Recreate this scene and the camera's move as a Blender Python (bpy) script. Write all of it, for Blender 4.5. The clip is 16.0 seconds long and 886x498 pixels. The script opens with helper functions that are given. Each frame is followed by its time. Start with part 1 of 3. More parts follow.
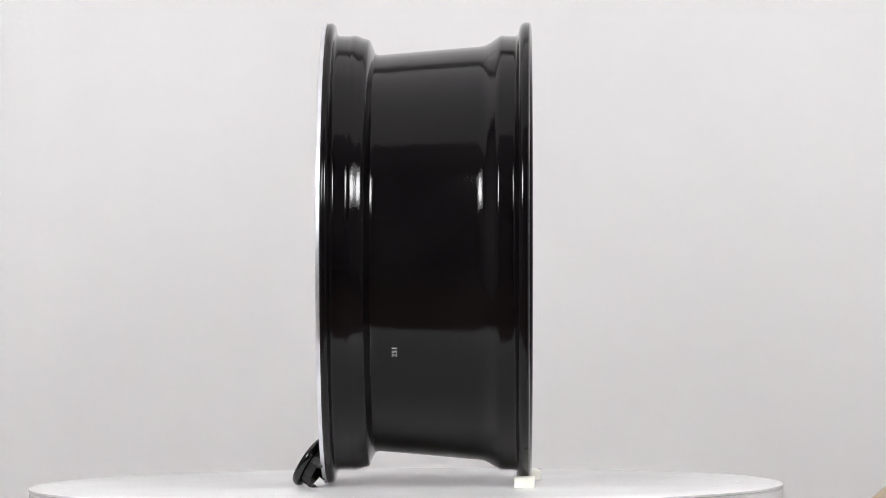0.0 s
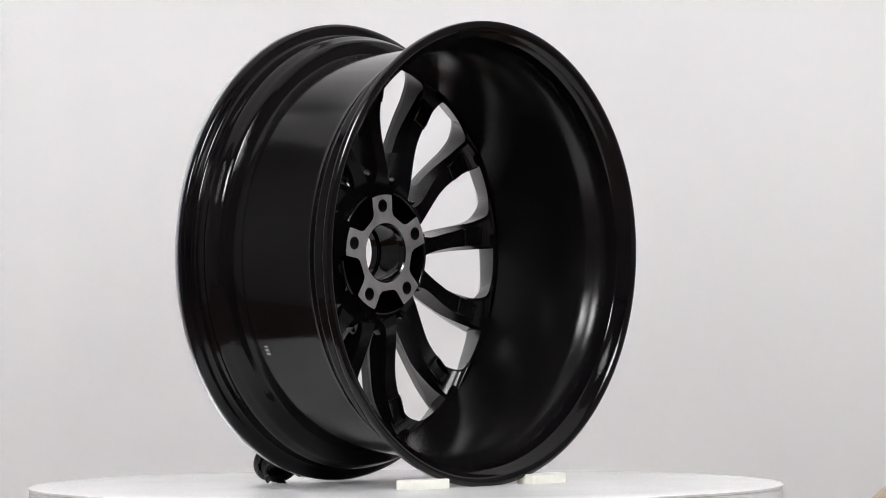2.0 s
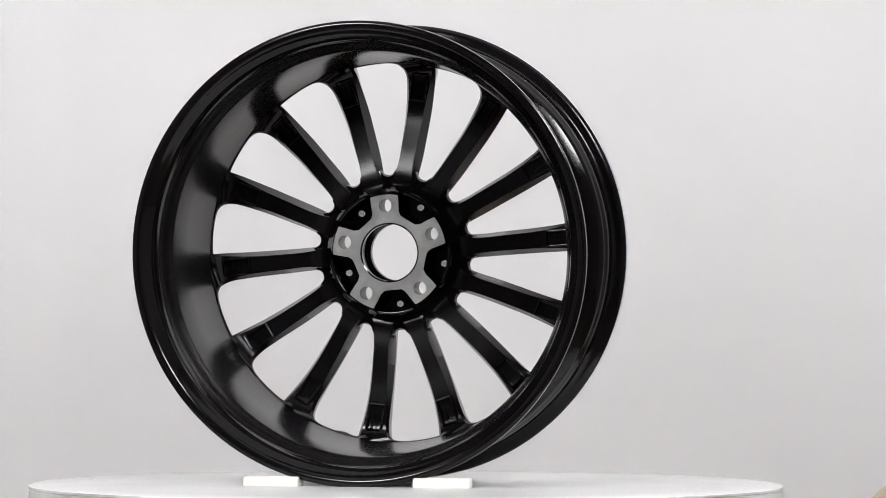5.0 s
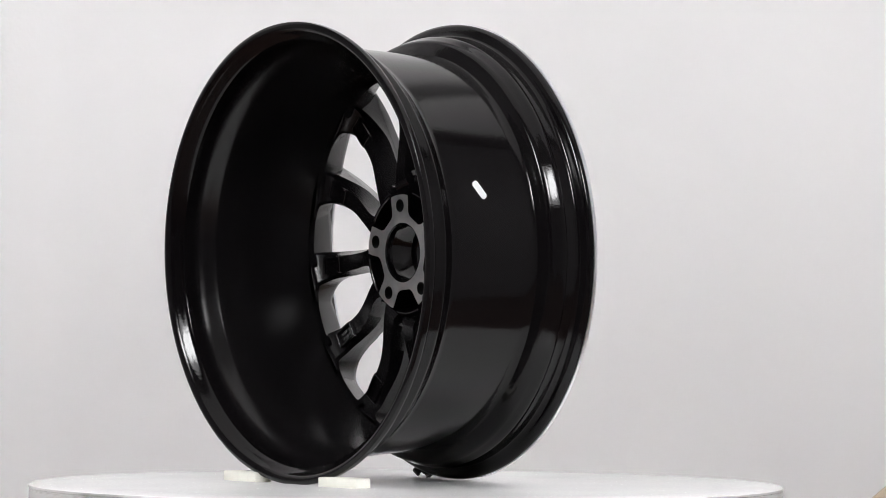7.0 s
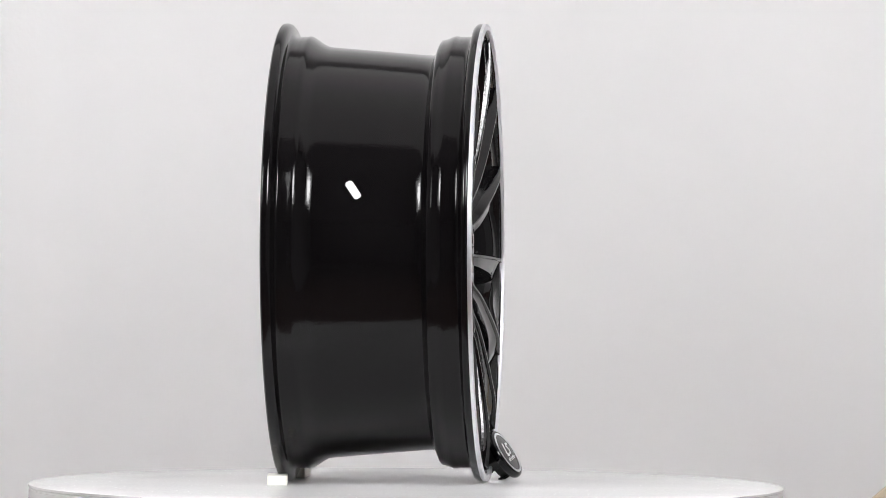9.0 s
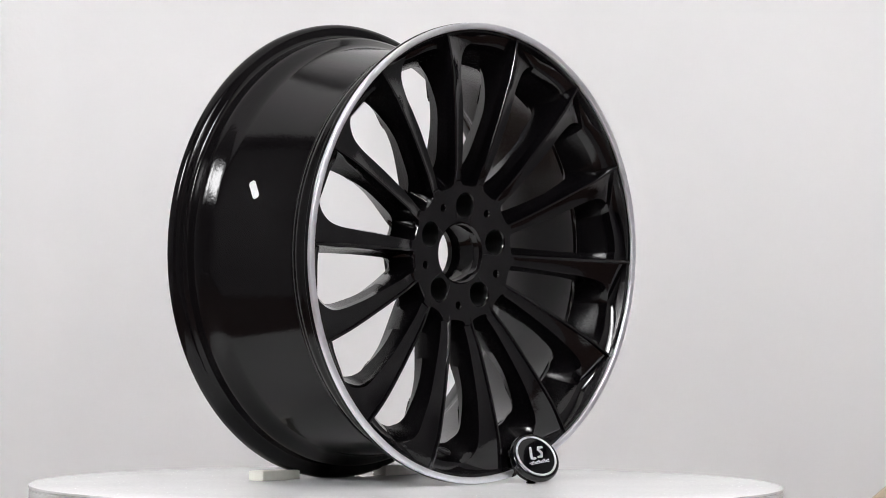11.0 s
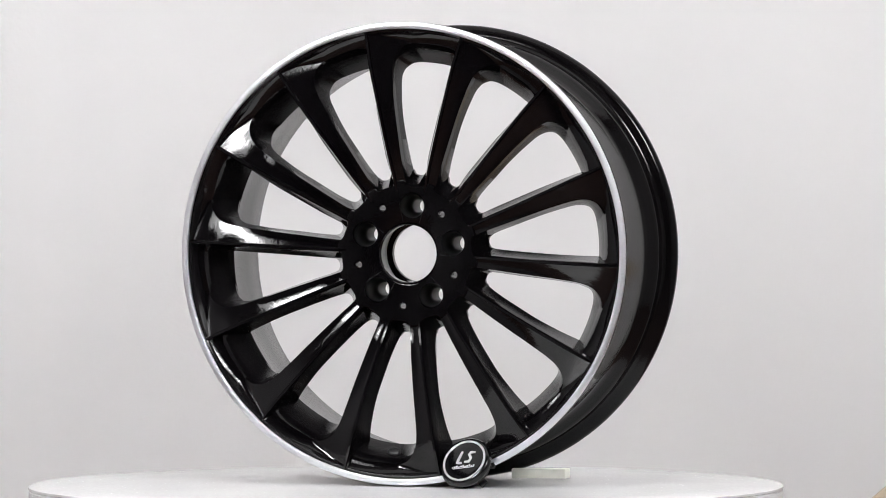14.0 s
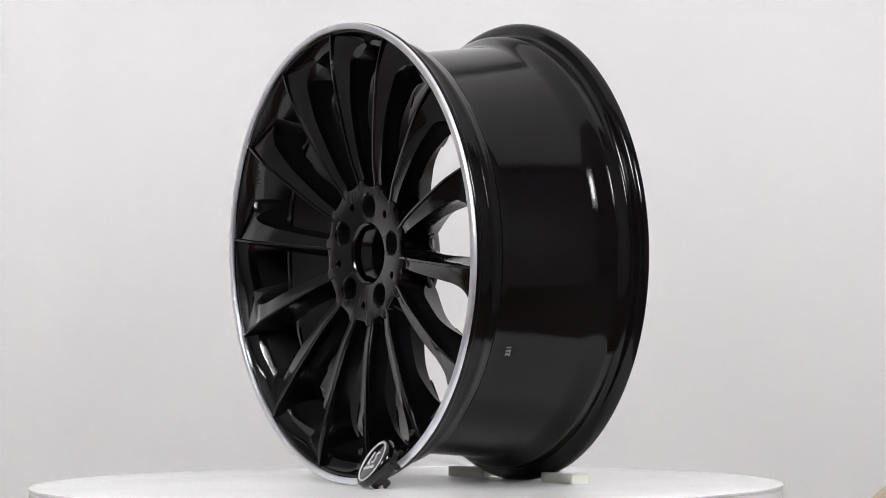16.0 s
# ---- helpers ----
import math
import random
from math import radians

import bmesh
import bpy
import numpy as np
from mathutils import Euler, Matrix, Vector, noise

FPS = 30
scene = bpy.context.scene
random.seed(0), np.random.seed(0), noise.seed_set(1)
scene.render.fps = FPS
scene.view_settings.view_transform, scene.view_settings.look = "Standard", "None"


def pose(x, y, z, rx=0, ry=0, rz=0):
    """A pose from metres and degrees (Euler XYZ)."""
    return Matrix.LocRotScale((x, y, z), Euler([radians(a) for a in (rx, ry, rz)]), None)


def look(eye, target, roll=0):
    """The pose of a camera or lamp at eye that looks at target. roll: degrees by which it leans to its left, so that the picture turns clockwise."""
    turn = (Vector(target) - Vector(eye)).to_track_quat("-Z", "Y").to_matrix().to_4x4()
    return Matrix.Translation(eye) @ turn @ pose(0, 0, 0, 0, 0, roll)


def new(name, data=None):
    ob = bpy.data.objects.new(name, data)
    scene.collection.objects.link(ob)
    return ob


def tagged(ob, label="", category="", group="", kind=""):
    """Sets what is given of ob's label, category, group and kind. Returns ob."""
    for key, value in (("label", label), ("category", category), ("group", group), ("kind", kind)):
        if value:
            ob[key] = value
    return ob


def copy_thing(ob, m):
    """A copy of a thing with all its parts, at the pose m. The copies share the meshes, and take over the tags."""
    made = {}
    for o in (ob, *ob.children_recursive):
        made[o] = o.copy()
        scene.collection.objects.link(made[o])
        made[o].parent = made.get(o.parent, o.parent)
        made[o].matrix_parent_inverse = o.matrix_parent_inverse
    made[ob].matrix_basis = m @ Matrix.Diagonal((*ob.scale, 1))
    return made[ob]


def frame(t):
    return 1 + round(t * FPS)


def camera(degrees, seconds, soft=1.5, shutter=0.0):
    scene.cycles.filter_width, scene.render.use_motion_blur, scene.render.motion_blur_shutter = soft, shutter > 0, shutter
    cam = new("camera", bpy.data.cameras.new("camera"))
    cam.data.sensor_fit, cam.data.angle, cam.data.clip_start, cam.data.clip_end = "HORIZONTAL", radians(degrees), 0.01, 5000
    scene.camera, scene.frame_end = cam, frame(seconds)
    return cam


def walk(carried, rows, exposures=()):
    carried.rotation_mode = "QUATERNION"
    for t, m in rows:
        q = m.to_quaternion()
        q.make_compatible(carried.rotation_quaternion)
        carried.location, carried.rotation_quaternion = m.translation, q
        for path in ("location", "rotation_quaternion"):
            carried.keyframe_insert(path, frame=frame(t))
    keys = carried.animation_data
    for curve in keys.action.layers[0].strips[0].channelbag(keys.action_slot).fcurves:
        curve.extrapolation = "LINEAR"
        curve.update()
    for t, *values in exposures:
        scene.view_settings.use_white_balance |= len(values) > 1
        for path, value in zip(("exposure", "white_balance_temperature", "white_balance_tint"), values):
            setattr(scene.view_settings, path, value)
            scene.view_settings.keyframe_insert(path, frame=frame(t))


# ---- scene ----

# ---- camera: stands still, long lens ----
cam = camera(7.476, 16.0, soft=0.75)
EYE = pose(0.0, -8.0235, 0.3726, 90 - 0.689, 0, -0.312)
walk(cam, [(0.0, EYE), (16.0, EYE)], exposures=[(0.0, 0.0), (16.0, 0.0)])

# ---- light ----
world = bpy.data.worlds.new("studio_dark")
world.use_nodes = True
world.node_tree.nodes["Background"].inputs[0].default_value = (0.5, 0.5, 0.52, 1)
world.node_tree.nodes["Background"].inputs[1].default_value = 0.02
scene.world = world
FRONT_GLOW = 17.7
# glow of the added overhead panel, in place of bounce off a pale ceiling
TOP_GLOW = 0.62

# ---- turning of the platter ----
RATE = -20.372          # degrees a second
WC = (0.0269, -0.0238)  # wheel's middle on the platter
WZ = 0.2716             # axle height
AXLE = 178.46           # heading of the wheel's face at the start
SPIN_T = [k * 0.5 for k in range(33)]


# ---- materials ----
def nodes_of(name):
    m = bpy.data.materials.new(name)
    m.use_nodes = True
    nt = m.node_tree
    return m, nt, nt.nodes["Principled BSDF"]


def add(nt, kind, **vals):
    n = nt.nodes.new(kind)
    for k, v in vals.items():
        n.inputs[k].default_value = v
    return n


def surface(name, col_a, col_b, rough=(0.4, 0.5), scale=20.0, fine=300.0, bump=0.05, dist=0.001, metal=0.0, coat=0.0, spec=0.5, contrast=(0.35, 0.65)):
    """Two-scale noise colour, roughness and relief on object coordinates."""
    m, nt, b = nodes_of(name)
    tc = nt.nodes.new("ShaderNodeTexCoord")
    big = add(nt, "ShaderNodeTexNoise", Scale=scale, Detail=4.0)
    small = add(nt, "ShaderNodeTexNoise", Scale=fine, Detail=3.0)
    nt.links.new(tc.outputs["Object"], big.inputs["Vector"])
    nt.links.new(tc.outputs["Object"], small.inputs["Vector"])
    ramp = nt.nodes.new("ShaderNodeValToRGB")
    ramp.color_ramp.elements[0].position, ramp.color_ramp.elements[1].position = contrast
    ramp.color_ramp.elements[0].color = (*col_a, 1)
    ramp.color_ramp.elements[1].color = (*col_b, 1)
    nt.links.new(big.outputs["Fac"], ramp.inputs["Fac"])
    nt.links.new(ramp.outputs["Color"], b.inputs["Base Color"])
    mr = nt.nodes.new("ShaderNodeMapRange")
    mr.inputs["To Min"].default_value, mr.inputs["To Max"].default_value = rough
    nt.links.new(small.outputs["Fac"], mr.inputs["Value"])
    nt.links.new(mr.outputs["Result"], b.inputs["Roughness"])
    bp = add(nt, "ShaderNodeBump", Strength=bump, Distance=dist)
    nt.links.new(small.outputs["Fac"], bp.inputs["Height"])
    nt.links.new(bp.outputs["Normal"], b.inputs["Normal"])
    b.inputs["Metallic"].default_value = metal
    b.inputs["Coat Weight"].default_value = coat
    b.inputs["Coat Roughness"].default_value = 0.03
    b.inputs["Specular IOR Level"].default_value = spec
    return m


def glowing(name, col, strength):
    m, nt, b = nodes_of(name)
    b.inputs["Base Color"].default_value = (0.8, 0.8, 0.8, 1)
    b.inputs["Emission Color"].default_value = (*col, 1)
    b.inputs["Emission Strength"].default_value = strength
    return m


def hot_diffuser(name, col, strength):
    """Diffuser cloth that glows brightest before the lamp and falls off to its edges."""
    m, nt, b = nodes_of(name)
    tc = nt.nodes.new("ShaderNodeTexCoord")
    ln = nt.nodes.new("ShaderNodeVectorMath")
    ln.operation = "LENGTH"
    nt.links.new(tc.outputs["Object"], ln.inputs[0])
    mr = add(nt, "ShaderNodeMapRange")
    mr.interpolation_type = "SMOOTHERSTEP"
    for k, v in (("From Min", 0.30), ("From Max", 0.54), ("To Min", 2.5 * strength), ("To Max", 0.28 * strength)):
        mr.inputs[k].default_value = v
    nt.links.new(ln.outputs["Value"], mr.inputs["Value"])
    nt.links.new(mr.outputs["Result"], b.inputs["Emission Strength"])
    b.inputs["Base Color"].default_value = (0.8, 0.8, 0.8, 1)
    b.inputs["Emission Color"].default_value = (*col, 1)
    return m


GLOSS = surface("gloss_black_paint", (0.0017, 0.0014, 0.0018), (0.0032, 0.0028, 0.0033), (0.02, 0.045), 9, 300, 0.25, 0.0005, spec=0.5)
BARREL = surface("black_barrel_paint", (0.0034, 0.0029, 0.0033), (0.0056, 0.0050, 0.0054), (0.05, 0.09), 12, 300, 0.18, 0.0005, spec=0.25)
SATIN = surface("satin_black_paint", (0.0030, 0.0026, 0.0031), (0.0056, 0.0050, 0.0056), (0.17, 0.25), 14, 420, 0.2, 0.0005, spec=0.27)
SEAT = surface("dull_black_bolt_seat", (0.003, 0.003, 0.0032), (0.006, 0.006, 0.0062), (0.3, 0.4), 60, 500, 0.06, 0.0003, spec=0.3)
INNER = surface("satin_inner_barrel_paint", (0.0050, 0.0044, 0.0049), (0.0080, 0.0072, 0.0078), (0.22, 0.25), 14, 300, 0.02, 0.0002, spec=0.40)
LIP = surface("machined_lip_metal", (0.82, 0.82, 0.86), (0.92, 0.92, 0.95), (0.36, 0.48), 30, 900, 0.05, 0.0002, metal=1.0)
PAD = surface("machined_pad_metal", (0.55, 0.55, 0.55), (0.76, 0.76, 0.75), (0.26, 0.42), 45, 700, 0.12, 0.0003, metal=1.0)
BLACK_PLASTIC = surface("black_plastic", (0.004, 0.004, 0.004), (0.008, 0.008, 0.008), (0.32, 0.45), 40, 500, 0.1, 0.0003)
CAP_FACE = surface("cap_gloss_black", (0.0015, 0.0015, 0.002), (0.003, 0.003, 0.0035), (0.05, 0.09), 20, 300, 0.03, 0.0003)
SILVER = surface("silver_print", (0.66, 0.66, 0.67), (0.78, 0.78, 0.8), (0.28, 0.38), 60, 600, 0.03, 0.0002, metal=0.6)
WHITE_TOP = surface("white_platter_laminate", (0.78, 0.78, 0.785), (0.83, 0.83, 0.83), (0.2, 0.3), 6, 240, 0.03, 0.0004)
WHITE_BASE = surface("white_base_plastic", (0.74, 0.74, 0.74), (0.8, 0.8, 0.8), (0.3, 0.42), 8, 260, 0.05, 0.0005)
RUBBER = surface("ivory_block", (0.76, 0.75, 0.68), (0.83, 0.82, 0.75), (0.55, 0.7), 50, 600, 0.15, 0.0004)
PAPER = surface("white_sticker_paper", (0.82, 0.82, 0.82), (0.88, 0.88, 0.88), (0.5, 0.6), 80, 900, 0.05, 0.0002)
MARK = surface("stamped_grey_paint", (0.42, 0.42, 0.42), (0.55, 0.55, 0.55), (0.45, 0.6), 150, 900, 0.05, 0.0002)
BACKDROP = surface("white_backdrop_cloth", (0.77, 0.765, 0.77), (0.82, 0.815, 0.82), (0.85, 0.95), 1.6, 160, 0.1, 0.002)
DARK_WALL = surface("dark_studio_paint", (0.075, 0.070, 0.071), (0.11, 0.103, 0.104), (0.7, 0.85), 1.2, 60, 0.1, 0.002)
SIDE_WALL = surface("grey_studio_paint", (0.33, 0.32, 0.33), (0.40, 0.39, 0.40), (0.7, 0.85), 1.2, 60, 0.1, 0.002)
FLOOR_M = surface("red_brown_floor", (0.075, 0.038, 0.027), (0.11, 0.058, 0.042), (0.5, 0.65), 2.0, 80, 0.1, 0.002)
WOOD = surface("pale_wood", (0.52, 0.42, 0.3), (0.66, 0.55, 0.42), (0.5, 0.65), 14, 200, 0.15, 0.001)
FRONT_LIGHT = hot_diffuser("front_softbox_glow", (1.0, 0.999, 1.01), FRONT_GLOW)
CEILING_FILL = glowing("ceiling_fill_glow", (1.0, 0.985, 0.99), TOP_GLOW)


# ---- mesh helpers ----
def mesh_of(name, bm, material, smooth=35):
    me = bpy.data.meshes.new(name)
    bmesh.ops.recalc_face_normals(bm, faces=bm.faces[:])
    for f in bm.faces:
        f.smooth = smooth > 0
    if smooth > 0:
        lim = radians(smooth)
        for e in bm.edges:
            if len(e.link_faces) == 2 and e.calc_face_angle(0.0) > lim:
                e.smooth = False
    bm.to_mesh(me)
    bm.free()
    for m in (material if isinstance(material, (list, tuple)) else [material]):
        me.materials.append(m)
    return me


def part(name, bm, material, parent, label="", smooth=35):
    ob = new(name, mesh_of(name, bm, material, smooth))
    ob.parent = parent
    if label:
        tagged(ob, label)
    return ob


def empty(name):
    ob = new(name)
    ob.empty_display_size = 0.05
    return ob


def bevelled(ob, width, segments=2, angle=30):
    b = ob.modifiers.new("worn_edges", "BEVEL")
    b.width, b.segments, b.limit_method, b.angle_limit = width, segments, "ANGLE", radians(angle)
    b.harden_normals = True
    return ob


def box(bm, lo, hi, m=None):
    vs = [bm.verts.new((x, y, z)) for x in (lo[0], hi[0]) for y in (lo[1], hi[1]) for z in (lo[2], hi[2])]
    for f in ((0, 1, 3, 2), (4, 6, 7, 5), (0, 4, 5, 1), (2, 3, 7, 6), (0, 2, 6, 4), (1, 5, 7, 3)):
        bm.faces.new([vs[k] for k in f])
    if m is not None:
        bmesh.ops.transform(bm, matrix=m, verts=vs)
    return vs


def ring(bm, profile, seg, closed=True, second=()):
    """Revolve (r, d) points about the wheel's axle; the face looks to -y."""
    rows = []
    for k in range(seg):
        a = 2 * math.pi * k / seg
        rows.append([bm.verts.new((r * math.cos(a), -d, r * math.sin(a))) for r, d in profile])
    n = len(profile)
    for k in range(seg):
        p, q = rows[k], rows[(k + 1) % seg]
        for j in range(n if closed else n - 1):
            f = bm.faces.new((p[j], p[(j + 1) % n], q[(j + 1) % n], q[j]))
            f.material_index = 1 if j in second else 0
    return rows


def turned(bm, profile, seg):
    """Revolve (r, z) points about z; r = 0 ends close it."""
    rows = []
    for r, z in profile:
        if r < 1e-6:
            rows.append([bm.verts.new((0, 0, z))])
        else:
            rows.append([bm.verts.new((r * math.cos(2 * math.pi * k / seg), r * math.sin(2 * math.pi * k / seg), z)) for k in range(seg)])
    for p, q in zip(rows, rows[1:]):
        for k in range(seg):
            j = (k + 1) % seg
            quad = [p[k % len(p)], p[j % len(p)], q[j % len(q)], q[k % len(q)]]
            bm.faces.new(list(dict.fromkeys(quad)))


def loft(bm, stations, second=(), end_cap=True):
    """Closed tube through loops of equal length, capped at both ends; second: sides that take the second material."""
    loops = [[bm.verts.new(p) for p in st] for st in stations]
    n = len(loops[0])
    for a, b in zip(loops, loops[1:]):
        for j in range(n):
            f = bm.faces.new((a[j], a[(j + 1) % n], b[(j + 1) % n], b[j]))
            f.material_index = 1 if j in second else 0
    bm.faces.new(loops[0][::-1])
    if end_cap:
        bm.faces.new(loops[-1])


def on_wheel(ang, r, d):
    """Place on the wheel: degrees counter-clockwise seen from the face, radius, depth."""
    a = radians(ang)
    return Vector((r * math.cos(a), -d, r * math.sin(a)))


def eased(table, x):
    """Smooth curve through (x, y) pairs that does not overshoot."""
    n = len(table)
    if x <= table[0][0]:
        return table[0][1]
    if x >= table[-1][0]:
        return table[-1][1]
    slope = [(b[1] - a[1]) / (b[0] - a[0]) for a, b in zip(table, table[1:])]
    k = next(i for i in range(n - 1) if x <= table[i + 1][0])

    def tangent(i):
        if i == 0 or i == n - 1:
            return slope[0 if i == 0 else -1]
        a, b = slope[i - 1], slope[i]
        return 0.0 if a * b <= 0 else 2 * a * b / (a + b)

    (x0, y0), (x1, y1) = table[k], table[k + 1]
    h = x1 - x0
    u = (x - x0) / h
    return (2 * u ** 3 - 3 * u ** 2 + 1) * y0 + (u ** 3 - 2 * u ** 2 + u) * h * tangent(k) + (3 * u ** 2 - 2 * u ** 3) * y1 + (u ** 3 - u ** 2) * h * tangent(k + 1)


# ---- studio ----
def studio():
    bm = bmesh.new()
    # backdrop: hanging sheet with faint folds; forward belly added to shade it darker downwards behind the table
    nx = 260
    prof = [(1.86, 3.0), (1.78, 2.2), (1.67, 1.3), (1.60, 0.85), (1.568, 0.62), (1.553, 0.48), (1.547, 0.35), (1.549, 0.22), (1.559, 0.10), (1.575, -0.02), (1.595, -0.15), (1.620, -0.30), (1.640, -0.45), (1.655, -0.62), (1.66, -0.798)]
    cols = []
    straight, bend, wing = 1.42, 0.5, 0.2
    arc = bend * math.pi / 2
    half = straight + arc + wing
    for k in range(nx + 1):
        u = -half + 2 * half * k / nx
        a = min(max(abs(u) - straight, 0.0), arc) / bend
        out = max(abs(u) - straight - arc, 0.0)
        x = math.copysign(min(abs(u), straight) + bend * math.sin(a), u)
        fwd = bend * (1 - math.cos(a)) + out
        fold = (-0.03 / (1 + math.exp((u + 0.535) / 0.022)) + 0.006 * math.exp(-((u + 0.48) / 0.04) ** 2) + 0.012 * math.sin(2.3 * u + 0.6)) if abs(u) < straight else 0.0
        if u <= -straight:
            fold = -0.03
        cols.append([bm.verts.new((x - math.copysign(1.55 - y, u) * (math.sin(a) if y < 1.5 else 0), 1.55 - fwd - (1.55 - y) * math.cos(a) + fold * (1 if z > -0.4 else 0.2), z)) for y, z in prof])
    for p, q in zip(cols, cols[1:]):
        for j in range(len(prof) - 1):
            bm.faces.new((p[j], p[j + 1], q[j + 1], q[j]))
    bd = new("backdrop", mesh_of("backdrop", bm, BACKDROP, 60))
    so = bd.modifiers.new("thickness", "SOLIDIFY")
    so.thickness, so.offset = 0.003, 1.0
    tagged(bd, "white seamless studio backdrop with faint vertical folds", "backdrop", kind="structure")
    for name, lo, hi, mat, lab in (
            ("floor", (-3.2, -9.6, -0.9), (3.2, 2.6, -0.8), FLOOR_M, "red-brown studio floor"),
            ("wall_north", (-3.2, 2.6, -0.9), (3.2, 2.7, 3.2), DARK_WALL, "dark painted wall behind the backdrop"),
            ("wall_south", (-3.2, -9.7, -0.9), (3.2, -9.6, 3.2), DARK_WALL, "dark painted studio wall"),
            ("wall_west", (-3.3, -9.7, -0.9), (-3.2, 2.7, 3.2), SIDE_WALL, "grey painted studio wall"),
            ("wall_east", (3.2, -9.7, -0.9), (3.3, 2.7, 3.2), SIDE_WALL, "grey painted studio wall"),
            ("ceiling", (-3.3, -9.7, 3.2), (3.3, 2.7, 3.3), DARK_WALL, "dark studio ceiling")):
        bm = bmesh.new()
        box(bm, lo, hi)
        tagged(new(name, mesh_of(name, bm, mat, 0)), lab, name.split("_")[0], kind="structure")


def softbox(m, w, h, glow, label, stand):
    """Softbox: shell, glowing diffuser, and a stand down to the floor or a rod to the ceiling. Glows along its -z. Also
    builds the added overhead panel.
    """
    sb = empty("softbox")
    sb.matrix_basis = m
    tagged(sb, label, "softbox", "studio softboxes")
    bm = bmesh.new()
    a, b = (w / 2, h / 2), (0.1, 0.1)
    lo = [bm.verts.new((x * a[0], y * a[1], 0.0)) for x, y in ((-1, -1), (1, -1), (1, 1), (-1, 1))]
    hi = [bm.verts.new((x * b[0], y * b[1], 0.22)) for x, y in ((-1, -1), (1, -1), (1, 1), (-1, 1))]
    for j in range(4):
        bm.faces.new((lo[j], lo[(j + 1) % 4], hi[(j + 1) % 4], hi[j]))
    bm.faces.new(hi)
    shell = part("shell", bm, BLACK_PLASTIC, sb, smooth=0)
    shell.modifiers.new("thickness", "SOLIDIFY").thickness = 0.004
    bm = bmesh.new()
    box(bm, (-w / 2 + 0.012, -h / 2 + 0.012, -0.004), (w / 2 - 0.012, h / 2 - 0.012, 0.004))
    part("diffuser", bm, glow, sb, "glowing white diffuser", smooth=0)
    bm = bmesh.new()
    inv = m.inverted()
    top = m @ Vector((0, 0, 0.3))
    end = Vector((top.x, top.y, -0.8 if stand else 3.2))
    p, q = inv @ top, inv @ end
    ax = (q - p)
    mat = Matrix.Translation((p + q) / 2) @ ax.to_track_quat("Z", "Y").to_matrix().to_4x4()
    bmesh.ops.create_cone(bm, cap_ends=True, segments=16, radius1=0.016, radius2=0.012, depth=ax.length, matrix=mat)
    part("pole", bm, BLACK_PLASTIC, sb)
    return sb


# ---- turntable ----
PLATTER_TILT = pose(0, 0, -0.0002, 0, -0.40, 0)


def turntable():
    tt = empty("turntable")
    tt.location = (0, 0, -0.8)
    tagged(tt, "round white motorised display turntable with a thin rim", "turntable")
    bm = bmesh.new()
    turned(bm, [(0, 0.0), (0.36, 0.0), (0.372, 0.012), (0.372, 0.735), (0.40, 0.745), (0.40, 0.757), (0, 0.757)], 96)
    part("base", bm, WHITE_BASE, tt)
    bm = bmesh.new()
    R = 0.4465
    turned(bm, [(0, 0.0), (0.2, 0.0), (0.3, -0.0004), (0.38, -0.0014), (R - 0.0014, -0.0026), (R - 0.0005, -0.0029), (R, -0.0034), (R, -0.0060), (R - 0.0016, -0.0066), (R - 0.0016, -0.0080),
                (R - 0.0004, -0.0086), (R - 0.0004, -0.034), (R - 0.006, -0.038), (0, -0.038)], 160)
    platter = part("platter", bm, WHITE_TOP, tt, "glossy white round platter")
    return tt, platter


# ---- wheel ----
N_SPOKE = 14
STEP = 360.0 / N_SPOKE
BASE = 99.9


def ridge_d(r):
    return eased([(0.06, 0.0975), (0.085, 0.1012), (0.11, 0.1080), (0.15, 0.1148), (0.19, 0.1200), (0.225, 0.1228), (0.245, 0.1218), (0.264, 0.1200)], r)


# along the spoke: ridge radius; right edge (degrees clockwise, radius); back right (degrees, radius); back left (degrees, radius)
STATIONS = [(0.070, 8.6, 0.070, 13.2, 0.081, -9.9, 0.081), (0.083, 8.0, 0.083, 11.6, 0.087, -8.4, 0.087), (0.095, 7.4, 0.095, 10.0, 0.096, -6.8, 0.096), (0.109, 7.0, 0.109, 8.9, 0.109, -5.6, 0.109),
            (0.137, 6.45, 0.137, 7.9, 0.137, -4.1, 0.137), (0.165, 6.05, 0.165, 7.1, 0.165, -3.2, 0.165), (0.1865, 5.85, 0.1865, 6.8, 0.1865, -2.75, 0.1865), (0.205, 5.85, 0.2055, 6.75, 0.2030, -2.5, 0.205),
            (0.2215, 6.15, 0.2215, 7.4, 0.2155, -2.35, 0.2210), (0.2310, 6.7, 0.2300, 8.3, 0.2205, -2.2, 0.2300), (0.2380, 7.4, 0.2350, 9.2, 0.2228, -2.1, 0.2315),
            (0.2450, 8.4, 0.2398, 10.3, 0.2242, -2.0, 0.2315), (0.2510, 9.4, 0.2433, 11.3, 0.2247, -1.9, 0.2315), (0.2570, 10.5, 0.2456, 12.2, 0.2250, -1.8, 0.2315), (0.2628, 11.6, 0.2472, 13.2, 0.2250, -1.7, 0.2315)]


def station(u):
    """Station values at u, from 0 at the hub to 1 at the lip."""
    r = 0.070 + u * (0.2628 - 0.070)
    return [r] + [eased([(st[0], st[k]) for st in STATIONS], r) for k in range(1, 7)]


